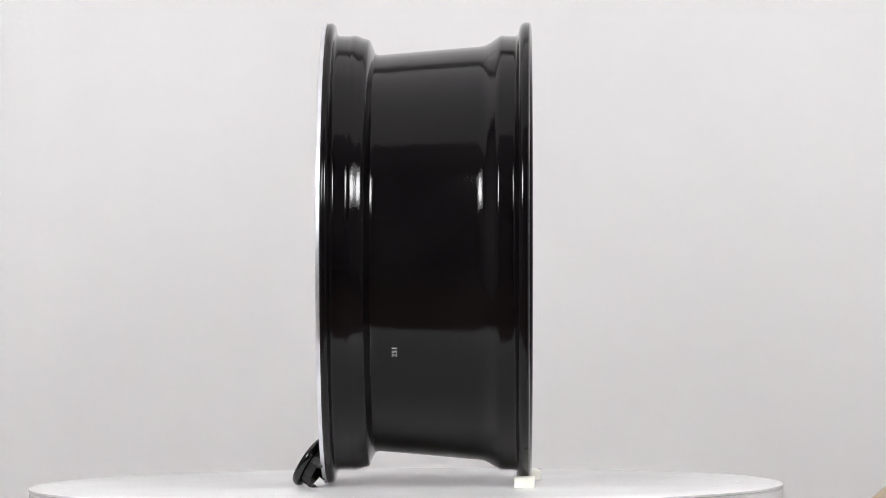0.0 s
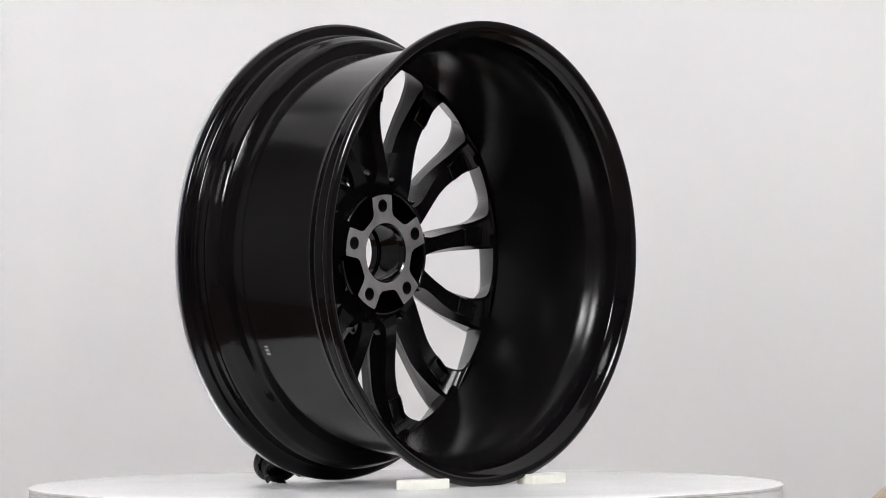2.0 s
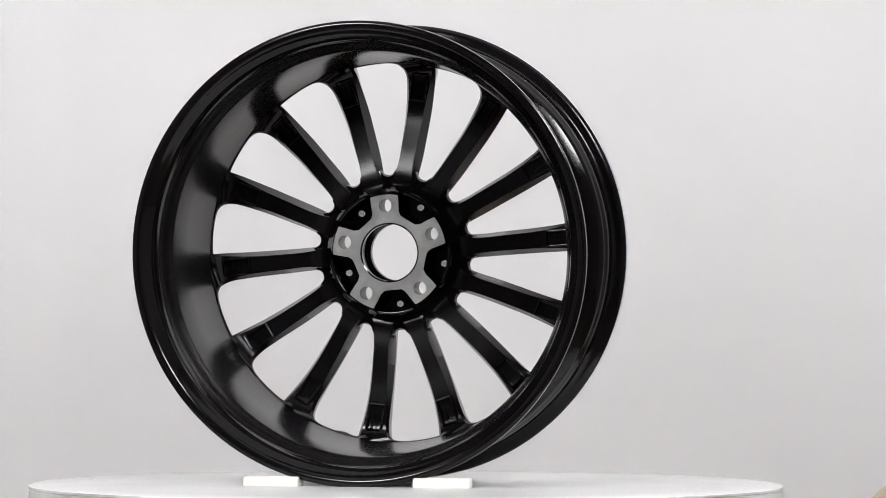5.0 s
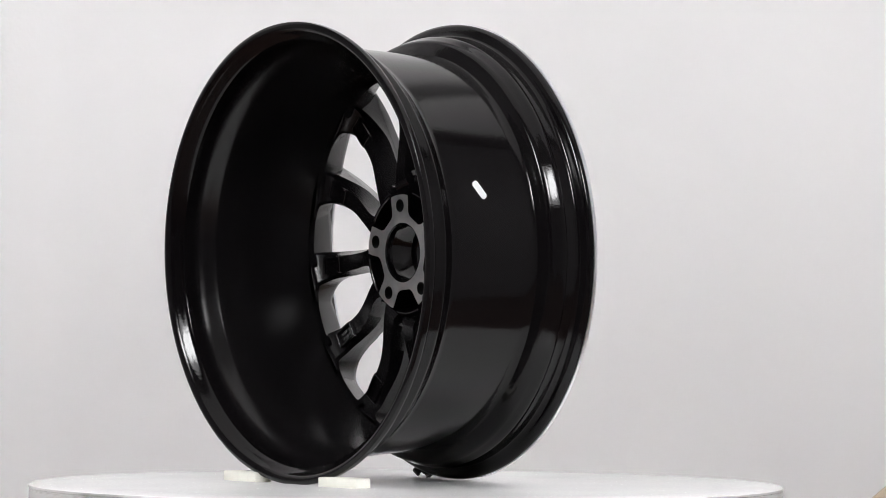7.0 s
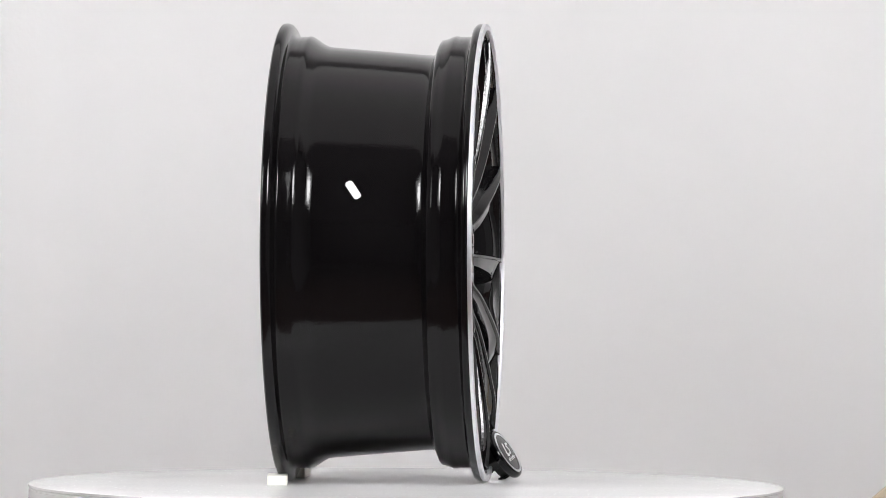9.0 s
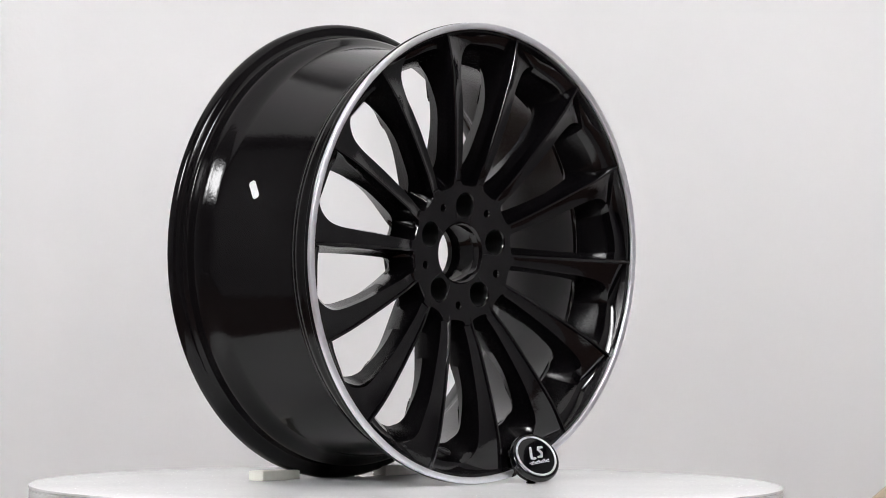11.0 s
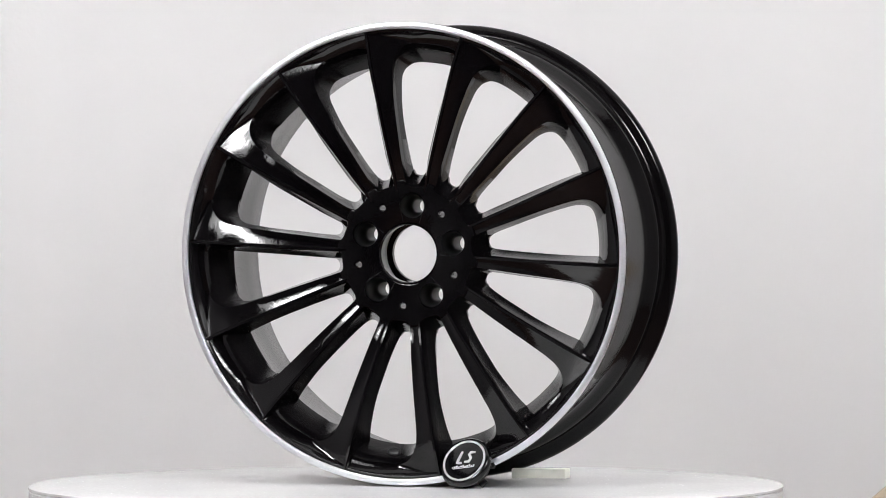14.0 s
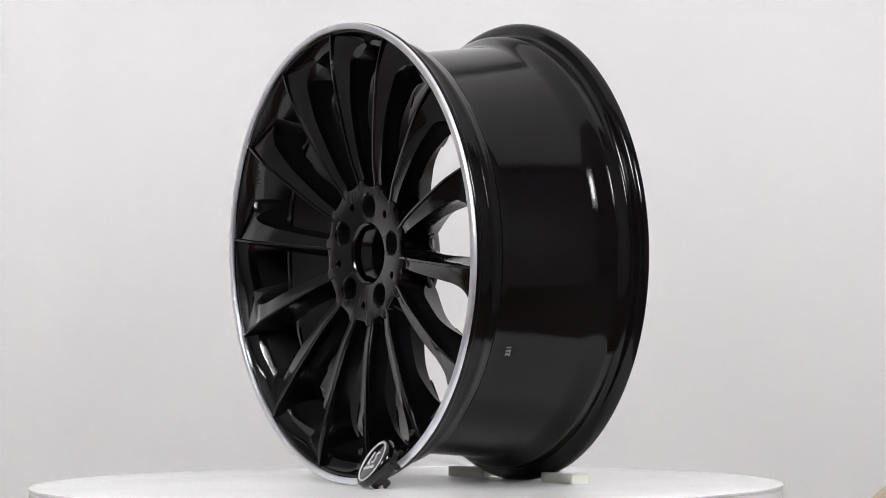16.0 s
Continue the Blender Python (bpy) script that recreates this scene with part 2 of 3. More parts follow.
def spoke_mesh():
    """One spoke with its flared outer end, in wheel space, ridge at BASE degrees; its sharp ridge lies counter-clockwise."""
    bm = bmesh.new()
    us = [k / 30 for k in range(24)] + [23 / 30 + (7 / 30) * k / 16 for k in range(1, 17)]
    loops = []
    for u in us:
        r, ph, rr, phb, rb, plb, rl = station(u)
        half = math.degrees(0.0012 / r)
        d = ridge_d(r)
        sink = eased([(0.07, 0.0020), (0.20, 0.0028), (0.225, 0.0032), (0.264, 0.0054)], r)
        drop = eased([(0.07, 0.0023), (0.11, 0.0037), (0.16, 0.0052), (0.19, 0.0076), (0.21, 0.0106), (0.225, 0.0116), (0.245, 0.0132), (0.264, 0.0152)], r)
        back = eased([(0.07, 0.0575), (0.083, 0.0555), (0.095, 0.0565), (0.109, 0.0600), (0.123, 0.0648), (0.137, 0.0698), (0.151, 0.0742), (0.165, 0.0772), (0.1865, 0.0790), (0.2050, 0.0788), (0.2140, 0.0775), (0.2240, 0.0724), (0.2310, 0.0675), (0.264, 0.0655)], r)
        ridge_l = on_wheel(BASE + half, r, d)
        ridge_r = on_wheel(BASE - half, r, d)
        groove = on_wheel(BASE - half - math.degrees(0.0010 / r), r, d - sink)
        edge = on_wheel(BASE - ph, rr, d - drop)
        mids = [groove.lerp(edge, v) + Vector((0, 0.0022 * v * (1 - v), 0)) for v in (0.25, 0.5, 0.75)]
        edge_low = on_wheel(BASE - ph - 0.35 * (phb - ph), rr + 0.3 * (rb - rr), d - drop - 0.0075)
        kr = eased([(0.07, 0.0), (0.123, 0.75), (0.151, 0.75), (0.2215, 0.0), (0.264, 0.0)], r)
        kl = eased([(0.07, 0.0), (0.123, 0.75), (0.165, 0.75), (0.2310, 0.0), (0.264, 0.0)], r)
        deep = back + 0.004
        b_r = on_wheel(BASE - phb, rb, deep + kr * max(0.0, d - drop - 0.017 - deep))
        b_r2 = on_wheel(BASE - phb + math.degrees((0.003 + 0.0025 * kr) / rb), rb, back)
        b_l2 = on_wheel(BASE - plb - math.degrees((0.003 + 0.0035 * kl) / rl), rl, back)
        b_l = on_wheel(BASE - plb, rl, deep + kl * max(0.0, d - 0.0175 - deep))
        near = eased([(0.07, 1.0), (0.225, 1.0), (0.245, 0.4), (0.264, 0.35)], r)
        fall = on_wheel(BASE + half + math.degrees(0.0017 * near / r), r, d - 0.0034 * near)
        step = on_wheel(BASE + half + math.degrees(0.0026 * near / r), r, d - 0.0120 * near)
        loops.append([ridge_l, ridge_r, groove, *mids, edge, edge_low, b_r, b_r2, b_l2, b_l, step, fall])
    loft(bm, loops, (7, 8, 9, 10, 11), end_cap=False)
    last = loops[-1]
    # crescent facet under the lip, hollow, from this spoke's end to the next; its foot follows the spoke's end, then the window head
    def crescent(foot, ph):
        lip = on_wheel(BASE - ph, 0.2638, 0.1207)
        row = []
        for v in (0.0, 0.2, 0.4, 0.6, 0.8, 1.0):
            q = foot.lerp(lip, v)
            q.y = foot.y + (lip.y - foot.y) * v ** 1.9
            row.append(bm.verts.new(q))
        return row

    rows, walls = [], []
    for k in range(5):
        rows.append(crescent(last[2 + k], 0.9 + (11.6 - 0.9) * k / 4))
    head = [(11.6, 0.2472, 0.1049, 0.2250), (13.0, 0.2466, 0.1058, 0.2250), (15.0, 0.2465, 0.1074, 0.2249), (17.0, 0.2467, 0.1088, 0.2248), (20.0, 0.2469, 0.1102, 0.2246), (21.6, 0.2467, 0.1106, 0.2243),
            (22.5, 0.2464, 0.1108, 0.2239), (23.0, 0.2461, 0.1108, 0.2234), (23.5, 0.2457, 0.1108, 0.2226), (24.2, 0.2450, 0.1108, 0.2212), (26.2, 0.2445, 0.1108, 0.2205)]
    front = [last[6], last[7], last[8], last[9]]
    for k in range(25):
        ph = 11.6 + (26.2 - 11.6) * k / 24
        rf, df, rb = (eased([(h[0], h[c]) for h in head], ph) for c in (1, 2, 3))
        f = on_wheel(BASE - ph, rf, df)
        low = on_wheel(BASE - ph - 0.4, rf + 0.3 * (rb - rf), df - 0.0075)
        bk = on_wheel(BASE - ph - 1.4, rb, 0.0685)
        out = on_wheel(BASE - ph - 1.4, rb + 0.0030, 0.0625)
        sect = [f, low, bk, out]
        if k < 5:
            sect = [p.lerp(q, k / 5) for p, q in zip(front, sect)] if k else front
        if k:
            rows.append(crescent(sect[0], ph))
        walls.append([bm.verts.new(p) for p in sect] + [bm.verts.new(on_wheel(BASE - ph, 0.2440, 0.0700))])
    for p, q in zip(rows, rows[1:]):
        for j in range(5):
            bm.faces.new((p[j], p[j + 1], q[j + 1], q[j]))
    for p, q in zip(walls, walls[1:]):
        for j in range(4):
            f = bm.faces.new((p[j], p[j + 1], q[j + 1], q[j]))
            f.material_index = 0 if j == 0 else 1
    bmesh.ops.remove_doubles(bm, verts=bm.verts[:], dist=0.00002)
    return bm


def pocket_mesh():
    """Side rims of the cast pocket on the back of a spoke."""
    bm = bmesh.new()
    mid = BASE - 2.15
    m = Matrix.Rotation(-radians(mid), 4, "Y")
    for sgn in (-1, 1):
        lo, hi = sorted((sgn * 0.0072, sgn * 0.0102))
        box(bm, (0.1845, -0.0815, lo), (0.2120, -0.0745, hi), m)
    box(bm, (0.2122, -0.0815, -0.0102), (0.2150, -0.0745, 0.0102), m)
    box(bm, (0.1815, -0.0815, -0.0102), (0.1843, -0.0750, 0.0102), m)
    return bm


def cast_marks_mesh(seed):
    """Illegible raised casting marks on the pocket floor, as plain bars."""
    rnd = random.Random(seed)
    bm = bmesh.new()
    m = Matrix.Rotation(-radians(BASE - 2.15), 4, "Y")
    x = 0.1935
    while x < 0.2110:
        w = rnd.uniform(0.0012, 0.0024)
        box(bm, (x, -0.0805, 0.0012), (x + w, -0.0770, 0.0012 + rnd.uniform(0.0026, 0.0036)), m)
        if rnd.random() < 0.6:
            box(bm, (x, -0.0805, -0.0045), (x + w * 0.8, -0.0770, -0.0045 + rnd.uniform(0.0022, 0.003)), m)
        x += w + 0.0010
    return bm


def hub_object(wheel):
    """Hub with bore, bolt seats, pin holes and the star-shaped mounting pad; holes are cut through."""
    bm = bmesh.new()
    seg = 14 * 24
    rows = []
    for k in range(seg):
        ang = BASE - 360.0 * k / seg
        ph = (360.0 * k / seg) % STEP
        uf = min(1.0, abs(ph - 16.5) / 9.0)
        ub = min(1.0, abs(ph - 14.5) / 4.9)
        rf = 0.0805 + 0.0060 * (1 - math.sqrt(1 - uf ** 3))
        rb = 0.0925 + 0.0075 * (1 - math.sqrt(1 - ub * ub))
        prof = [(0.0338, 0.0925), (0.0355, 0.0938), (0.0366, 0.0955), (0.0385, 0.0960), (0.060, 0.0983), (rf - 0.0030, 0.1003), (rf - 0.0012, 0.1000), (rf, 0.0985), (rf + 0.0012, 0.0940), (rb - 0.001, 0.0740), (rb, 0.0690), (rb - 0.002, 0.0635), (0.0830, 0.0585),
                (0.0745, 0.0480), (0.0715, 0.0415), (0.0690, 0.0390), (0.050, 0.0390), (0.0355, 0.0390), (0.0338, 0.0402), (0.0338, 0.0475), (0.0345, 0.0485), (0.0378, 0.0495), (0.0386, 0.0515), (0.0386, 0.0790), (0.0378, 0.0815), (0.0345, 0.0830), (0.0338, 0.0840)]
        rows.append([bm.verts.new(on_wheel(ang, r, d)) for r, d in prof])
    n = len(rows[0])
    for k in range(seg):
        p, q = rows[k], rows[(k + 1) % seg]
        for j in range(n):
            bm.faces.new((p[j], p[(j + 1) % n], q[(j + 1) % n], q[j]))
    hub = new("hub", mesh_of("hub", bm, [GLOSS, PAD], 35))
    cuts = []

    def cutter(b):
        o = new("cut", mesh_of("cut", b, GLOSS, 35))
        cuts.append(o)

    def bore(ang, rad, prof):
        b = bmesh.new()
        turned(b, prof, 32)
        c = on_wheel(ang, rad, 0)
        bmesh.ops.transform(b, matrix=Matrix.Translation(c) @ Matrix.Rotation(radians(90), 4, "X"), verts=b.verts[:])
        cutter(b)

    for k in range(5):
        bore(12.5 + 72 * k, 0.0560, [(0, 0.02), (0.0078, 0.02), (0.0078, 0.066), (0.0086, 0.0695), (0.0100, 0.0735), (0.0114, 0.0785), (0.0125, 0.0840), (0.0133, 0.0900), (0.0139, 0.0950), (0.0146, 0.0975), (0.0160, 0.0992), (0.0170, 0.12), (0, 0.12)])
        bore(48.3 + 72 * k, 0.0616, [(0, 0.02), (0.0040, 0.02), (0.0040, 0.0972), (0.0056, 0.0998), (0.0058, 0.12), (0, 0.12)])
        b = bmesh.new()
        a0 = 48.3 + 72 * k
        plan = [(a0 - 13, 0.0455), (a0, 0.0440), (a0 + 13, 0.0455), (a0 + 17.5, 0.0500), (a0 + 20.0, 0.060), (a0 + 22.5, 0.0715), (a0 + 20, 0.0742), (a0 + 10, 0.0752), (a0, 0.0755), (a0 - 10, 0.0752), (a0 - 20, 0.0742), (a0 - 22.5, 0.0715), (a0 - 20.0, 0.060), (a0 - 17.5, 0.0500)]
        loft(b, [[on_wheel(a, r, 0.030) for a, r in plan], [on_wheel(a0 + (a - a0) * 0.97, 0.0605 + (r - 0.0605) * 0.92, 0.068) for a, r in plan]])
        cutter(b)
    for c in cuts:
        bo = hub.modifiers.new("cut", "BOOLEAN")
        bo.operation, bo.object, bo.solver = "DIFFERENCE", c, "EXACT"
    dg = bpy.context.evaluated_depsgraph_get()
    dg.update()
    me = bpy.data.meshes.new_from_object(hub.evaluated_get(dg))
    hub.modifiers.clear()
    hub.data = me
    for c in cuts:
        bpy.data.objects.remove(c)
    me.materials.clear()
    me.materials.append(GLOSS)
    me.materials.append(PAD)
    me.materials.append(SEAT)
    seats = [on_wheel(12.5 + 72 * k, 0.0560, 0) for k in range(5)]
    for p in me.polygons:
        p.use_smooth = True
        p.material_index = 1 if p.normal.y > 0.99 and abs(p.center.y + 0.039) < 0.0006 else 0
        if 0.042 < -p.center.y < 0.0978 and min(math.hypot(p.center.x - c.x, p.center.z - c.z) for c in seats) < 0.0150:
            p.material_index = 2
    me.update()
    b2 = bmesh.new()
    b2.from_mesh(me)
    for e in b2.edges:
        e.smooth = not (len(e.link_faces) == 2 and e.calc_face_angle(0.0) > radians(28))
    b2.to_mesh(me)
    b2.free()
    hub.parent = wheel
    tagged(hub, "black hub with five bolt holes and machined star pad behind")
    return hub


def wheel_rim():
    wheel = empty("alloy_wheel")
    tagged(wheel, "gloss black fourteen-spoke alloy wheel with machined silver lip, standing upright", "wheel")
    bm = bmesh.new()
    ring(bm, [(0.2655, 0.1195), (0.2692, 0.1192), (0.2706, 0.1174), (0.2712, 0.1150), (0.2706, 0.1125), (0.2680, 0.1098), (0.2625, 0.1088), (0.2585, 0.1080), (0.2566, 0.1060), (0.2558, 0.1034), (0.2561, 0.1006), (0.2556, 0.0978), (0.2560, 0.0952), (0.2555, 0.0925),
              (0.2561, 0.0898), (0.2567, 0.0872), (0.2563, 0.0850), (0.2551, 0.0812), (0.2537, 0.0782), (0.2526, 0.0748), (0.2515, 0.0705), (0.2490, 0.0685), (0.2400, 0.0650), (0.2352, 0.0628), (0.2338, 0.0590), (0.2342, 0.0500), (0.2385, 0.0000),
              (0.2436, -0.0600), (0.2448, -0.0665), (0.2480, -0.0725), (0.2535, -0.0805), (0.2562, -0.0845), (0.2567, -0.0876), (0.2559, -0.0905), (0.2563, -0.0935), (0.2557, -0.0965), (0.2561, -0.0995), (0.2559, -0.1020), (0.2572, -0.1045), (0.2610, -0.1062), (0.2675, -0.1075),
              (0.2710, -0.1105), (0.2722, -0.1145), (0.2718, -0.1185), (0.2695, -0.1203), (0.2660, -0.1208), (0.2625, -0.1194), (0.2600, -0.1165), (0.2560, -0.1115), (0.2525, -0.1090), (0.2500, -0.1050), (0.2492, -0.0900),
              (0.2480, -0.0840), (0.2440, -0.0770), (0.2390, -0.0690), (0.2372, -0.0630), (0.2335, -0.0100), (0.2302, 0.0300), (0.2280, 0.0480), (0.2264, 0.0590), (0.2260, 0.0612), (0.2310, 0.0660), (0.2400, 0.0760), (0.2490, 0.0820), (0.2520, 0.1000), (0.2600, 0.1180)], 256, second=range(51, 70))
    part("barrel", bm, [BARREL, INNER], wheel, "gloss black stepped rim barrel", smooth=40)
    bm = bmesh.new()
    ring(bm, [(0.2633, 0.1190), (0.2633, 0.1226), (0.2637, 0.1235), (0.2643, 0.1238), (0.2694, 0.1234), (0.2706, 0.1228), (0.2711, 0.1212), (0.2709, 0.1188)], 256)
    part("lip", bm, LIP, wheel, "machined bare silver lip", smooth=40)
    me = mesh_of("spoke", spoke_mesh(), [GLOSS, SATIN], 30)
    pk = mesh_of("casting_pocket", pocket_mesh(), GLOSS, 0)
    marks = [mesh_of("casting_relief", cast_marks_mesh(k), GLOSS, 0) for k in range(3)]
    for k in range(N_SPOKE):
        sp = new("spoke", me)
        sp.parent = wheel
        sp.rotation_euler = (0, radians(STEP * k), 0)
        bevelled(sp, 0.0010, 3, 25)
        po = new("casting_pocket", pk)
        po.parent = sp
        bevelled(po, 0.00145, 4, 40)
        if k % 14 not in (0, 9):
            cm = new("casting_relief", marks[k % 3])
            cm.parent = sp
    hub_object(wheel)
    # curved ribs at the outer wall of the hub's five rear pockets
    rib = None
    for k in range(5):
        if rib is None:
            bm = bmesh.new()
            loft(bm, [[on_wheel(48.3 + a, r, d) for r, d in [(0.0722 + 0.0026 * math.cos(radians(w)), 0.0436 - 0.0026 * math.sin(radians(w))) for w in range(0, 181, 20)] + [(0.0696, 0.0560), (0.0748, 0.0560)]] for a in range(-17, 18, 2)])
            rib = mesh_of("pocket_rib", bm, GLOSS, 35)
        o = new("pocket_rib", rib)
        o.parent = wheel
        o.rotation_euler = (0, radians(72 * k), 0)
    # valve hole in a window head: not cut, a black disc inside the ring gives its shade
    bm = bmesh.new()
    turned(bm, [(0, 0.0005), (0.0050, 0.0005), (0.0056, 0.0019), (0.0068, 0.0019), (0.0080, 0.0006), (0.0080, -0.003)], 28)
    p = on_wheel(265.2, 0.2335, 0.0880)
    nrm = (on_wheel(265.2, -1.0, 0) + Vector((0, -0.46, 0)))
    bmesh.ops.transform(bm, matrix=Matrix.Translation(p) @ nrm.to_track_quat("Z", "Y").to_matrix().to_4x4(), verts=bm.verts[:])
    part("valve_seat", bm, BLACK_PLASTIC, wheel, "round valve seat with a black disc for the shaded hole")
    # stuck-on paper tag
    bm = bmesh.new()
    a0, d0 = 161.8, -0.0162
    rr = 0.2403
    base = Matrix.Translation(on_wheel(a0, rr, d0)) @ (on_wheel(a0, 1.0, 0)).to_track_quat("Z", "Y").to_matrix().to_4x4()
    nrm = on_wheel(a0, 1.0, 0.0) + Vector((0, -0.085, 0))
    zz = nrm.normalized()
    xx = Vector((0, 1, 0)).cross(zz).normalized()
    yy = zz.cross(xx).normalized()
    fr = Matrix((xx, yy, zz)).transposed().to_4x4()
    fr.translation = on_wheel(a0, rr, d0)
    outline = [(-0.0118, -0.0026), (-0.0095, -0.0047), (0.0095, -0.0047), (0.0118, -0.0026), (0.0118, 0.0026), (0.0095, 0.0047), (-0.0095, 0.0047), (-0.0118, 0.0026)]
    loft(bm, [[Vector((x, y, z)) for x, y in outline] for z in (-0.0004, 0.0004)])
    bmesh.ops.transform(bm, matrix=fr @ Matrix.Rotation(radians(34), 4, "Z"), verts=bm.verts[:])
    part("paper_tag", bm, PAPER, wheel, "small white paper tag", smooth=0)
    # stamped number on the barrel
    cu = bpy.data.curves.new("stamp", "FONT")
    cu.body, cu.size, cu.extrude, cu.align_x, cu.align_y, cu.space_character = "251", 0.0088, 0.0002, "CENTER", "CENTER", 1.1
    tx = new("stamp", cu)
    dg = bpy.context.evaluated_depsgraph_get()
    dg.update()
    me = bpy.data.meshes.new_from_object(tx.evaluated_get(dg))
    bpy.data.objects.remove(tx)
    for v in me.vertices:
        x, y, z = v.co
        v.co = on_wheel(-28.1 + math.degrees(x / 0.236), 0.2357 - 0.085 * y + z, 0.0345 + y)
    me.materials.clear()
    me.materials.append(MARK)
    nm = new("stamped_number", me)
    nm.parent = wheel
    tagged(nm, "small grey stamped number")
    return wheel


# ---- centre cap ----
def centre_cap():
    cap = empty("centre_cap")
    tagged(cap, "black wheel centre cap with silver ring, leaning on the wheel", "wheel cap")
    bm = bmesh.new()
    turned(bm, [(0, -0.0040), (0.0270, -0.0040), (0.0305, -0.0030), (0.0318, -0.0010), (0.0320, 0.0015), (0.0312, 0.0042), (0.0296, 0.0058), (0.0280, 0.0062), (0.0274, 0.0058), (0, 0.0058)], 64)
    part("disc", bm, CAP_FACE, cap)
    bm = bmesh.new()
    turned(bm, [(0, 0.0066), (0.015, 0.0064), (0.0225, 0.0060), (0.0250, 0.0056), (0.0250, 0.005), (0, 0.005)], 64)
    part("dome", bm, CAP_FACE, cap, "glossy black domed face")
    bm = bmesh.new()
    turned(bm, [(0.0244, 0.0055), (0.0246, 0.0067), (0.0262, 0.0069), (0.0270, 0.0064), (0.0271, 0.0055)], 64)
    part("trim_ring", bm, SILVER, cap, "thin silver ring")
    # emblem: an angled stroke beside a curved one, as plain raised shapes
    bm = bmesh.new()
    bar = [(-0.0050, 0.0118), (-0.0062, 0.0060), (-0.0076, -0.0012), (-0.0078, -0.0036), (-0.0050, -0.0038), (-0.0016, -0.0034)]
    bend = [(0.0120, 0.0114), (0.0058, 0.0108), (0.0046, 0.0082), (0.0082, 0.0036), (0.0068, -0.0012), (0.0008, -0.0020)]
    for path in (bar, bend):
        loops = []
        for k, (x, y) in enumerate(path):
            a, b = Vector(path[max(0, k - 1)]), Vector(path[min(len(path) - 1, k + 1)])
            t = (b - a).normalized()
            w = 0.0017 if 0 < k < len(path) - 1 else 0.0012
            loops.append([Vector((x + sx * -t.y * w, y + sx * t.x * w, z)) for sx, z in ((-1, 0.0056), (1, 0.0056), (1, 0.0072), (-1, 0.0072))])
        loft(bm, loops)
    part("emblem", bm, SILVER, cap, "raised silver emblem", smooth=0)
    bm = bmesh.new()
    tilt = Matrix.Rotation(radians(9), 4, "Z")
    for k in range(11):
        x = -0.0145 + 0.0027 * k
        h = 0.0012 + 0.0008 * ((k * 7) % 3)
        box(bm, (x, -0.0088 - 0.0004 * (k % 2), 0.0055), (x + 0.0019, -0.0088 + h, 0.0069), tilt)
    box(bm, (-0.013, -0.0104, 0.0055), (0.014, -0.0096, 0.0069), tilt)
    part("swash", bm, SILVER, cap, "illegible silver script bars", smooth=0)
    bm = bmesh.new()
    turned(bm, [(0.0225, -0.0135), (0.0248, -0.0135), (0.0252, -0.0030), (0.0225, -0.0030), (0.0225, -0.0135)], 48)
    part("collar", bm, BLACK_PLASTIC, cap)
    cm = None
    for k in range(6):
        if cm is None:
            bm = bmesh.new()
            box(bm, (0.0225, -0.0050, -0.0190), (0.0252, 0.0050, -0.0030))
            box(bm, (0.0245, -0.0050, -0.0195), (0.0285, 0.0050, -0.0150))
            cm = mesh_of("clip", bm, BLACK_PLASTIC, 0)
        o = new("clip", cm)
        o.parent = cap
        o.rotation_euler = (0, 0, radians(60 * k + 20))
        bevelled(o, 0.0006, 1, 40)
    return cap


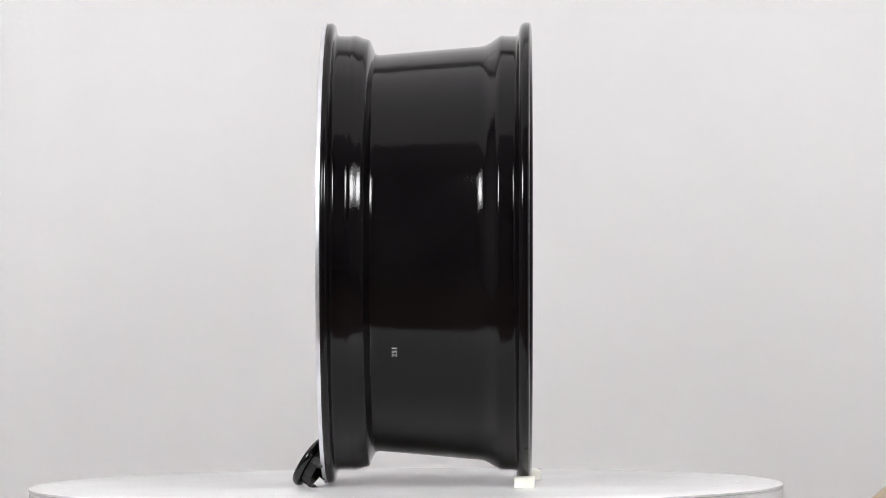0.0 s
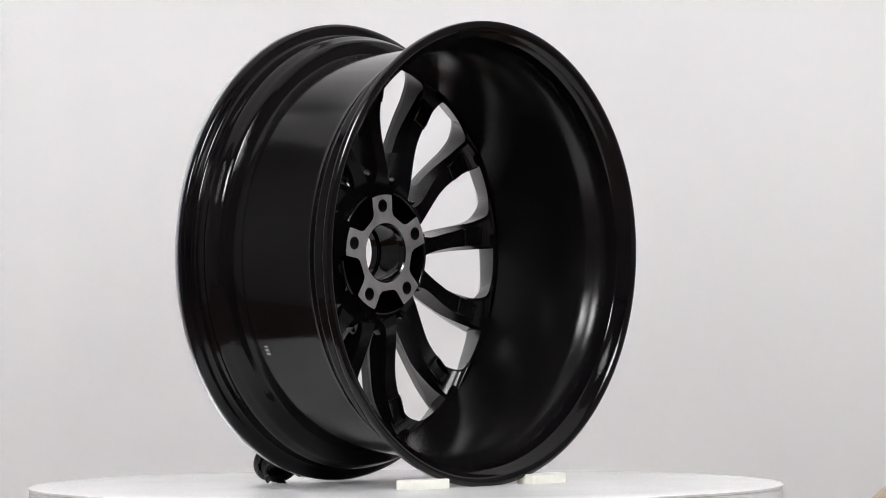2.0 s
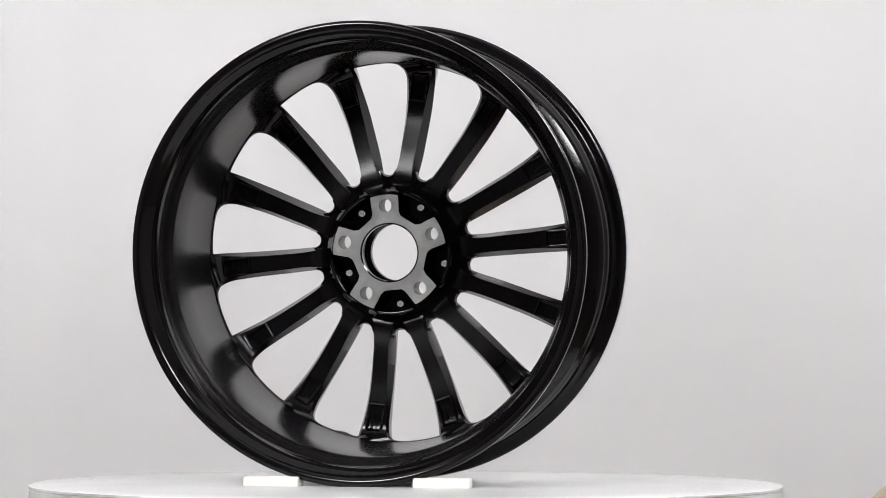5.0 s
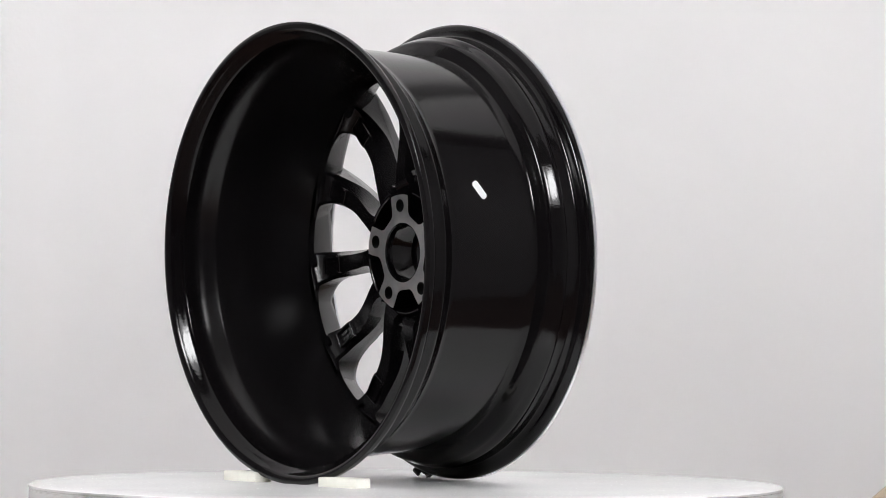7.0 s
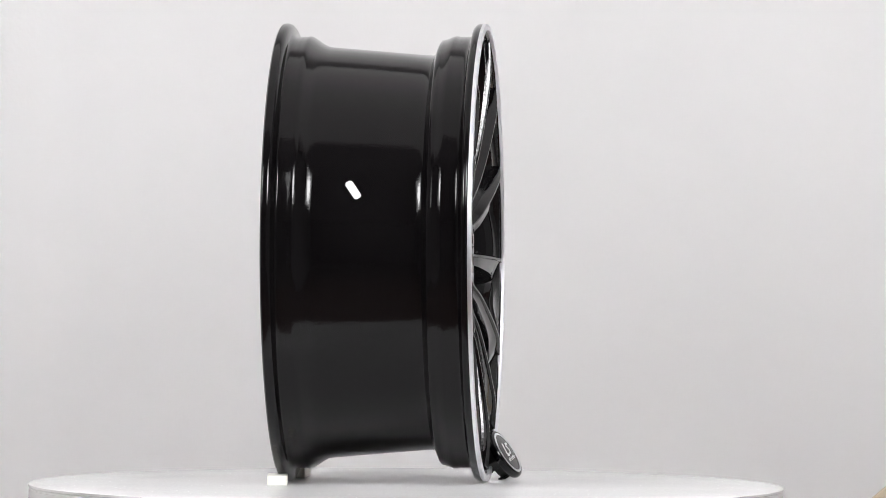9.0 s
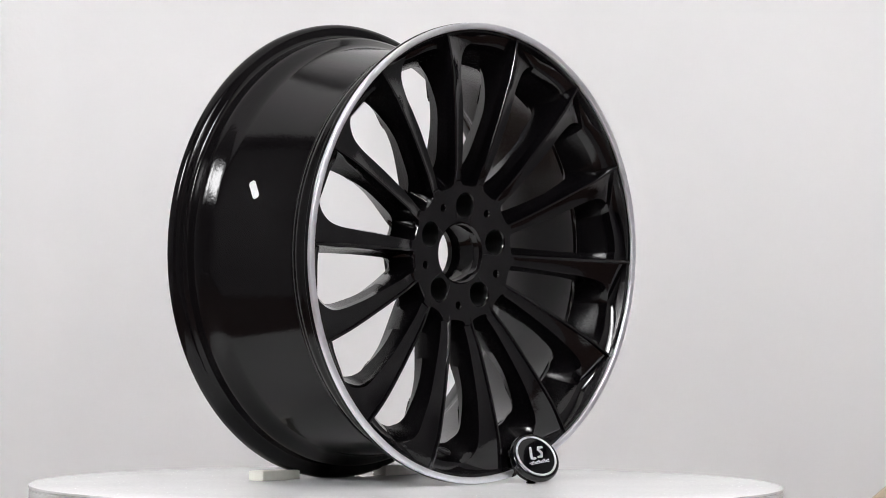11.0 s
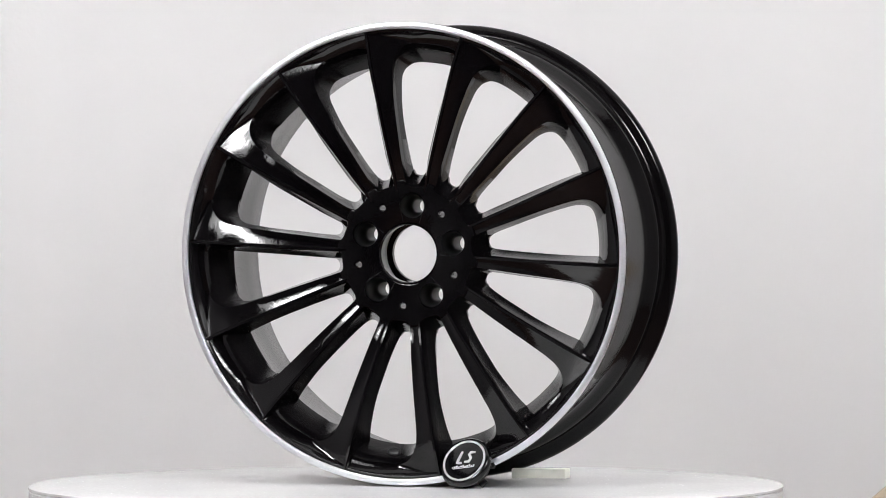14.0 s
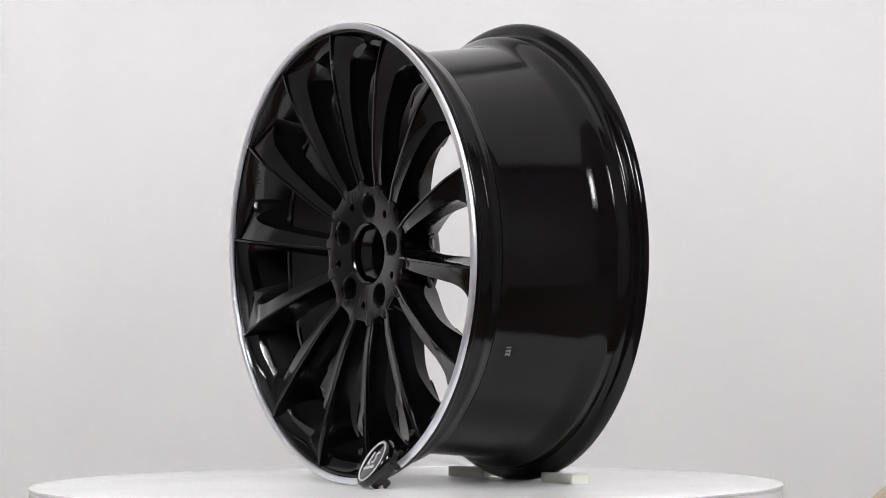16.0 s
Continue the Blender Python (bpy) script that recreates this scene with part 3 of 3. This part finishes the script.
def chock():
    bm = bmesh.new()
    box(bm, (-0.0335, -0.0118, 0.0), (0.0335, 0.0118, 0.0122))
    bmesh.ops.bevel(bm, geom=bm.edges[:], offset=0.0016, segments=3, affect="EDGES", profile=0.5)
    ob = new("chock", mesh_of("chock", bm, RUBBER, 40))
    tagged(ob, "small ivory rubber block wedged under the wheel", "block", "wheel chocks")
    return ob


def corner_board():
    bm = bmesh.new()
    box(bm, (-1.17, -0.012, -0.09), (0.45, 0.012, 0.0))
    bmesh.ops.bevel(bm, geom=bm.edges[:], offset=0.003, segments=2, affect="EDGES", profile=0.5)
    ob = new("wooden_board", mesh_of("wooden_board", bm, WOOD, 40))
    ob.matrix_basis = pose(0.6125, 0.75, -0.048, 0, -40.8, 0)
    tagged(ob, "pale wooden board leaning behind the turntable", "board")
    return ob



studio()
softbox(look((-1.74, -2.64, 2.26), (0, 0, 0.27)), 1.42, 1.25, FRONT_LIGHT, "black studio softbox with a glowing white front", True)
softbox(look((1.74, -2.64, 2.26), (0, 0, 0.27)), 1.42, 1.25, FRONT_LIGHT, "black studio softbox with a glowing white front", True)
# no lamp overhead: added panel fills in ceiling bounce and brightens the backdrop
softbox(look((0, 0.22, 2.35), (0, 0.42, 0.0)), 3.9, 2.6, CEILING_FILL, "wide dim glowing panel hung overhead, added for a pale lit ceiling", False)
table, platter = turntable()
the_wheel = wheel_rim()
the_cap = centre_cap()
chock_a = chock()
chock_b = copy_thing(chock_a, Matrix.Identity(4))
corner_board()


def motions():
    turn = [(t, Matrix.Rotation(radians(RATE * t), 4, "Z")) for t in SPIN_T]
    lift = Matrix.Translation((0, 0, 0.8))
    walk(platter, [(t, lift @ m @ PLATTER_TILT) for t, m in turn])
    seat = pose(WC[0], WC[1], WZ, 0, 0, AXLE + 90)
    walk(the_wheel, [(t, m @ seat) for t, m in turn])
    lean = pose(-0.1110, -0.1028, 0.0282, 0, 0, AXLE + 77) @ pose(0, 0, 0, 90 - 32, 0, 0)
    walk(the_cap, [(t, m @ lean) for t, m in turn])
    walk(chock_a, [(t, m @ pose(0.1378, -0.1300, 0.0, 0, 0, 88.0)) for t, m in turn])
    walk(chock_b, [(t, m @ pose(0.1470, 0.0740, 0.0, 0, 0, 94.0)) for t, m in turn])


motions()
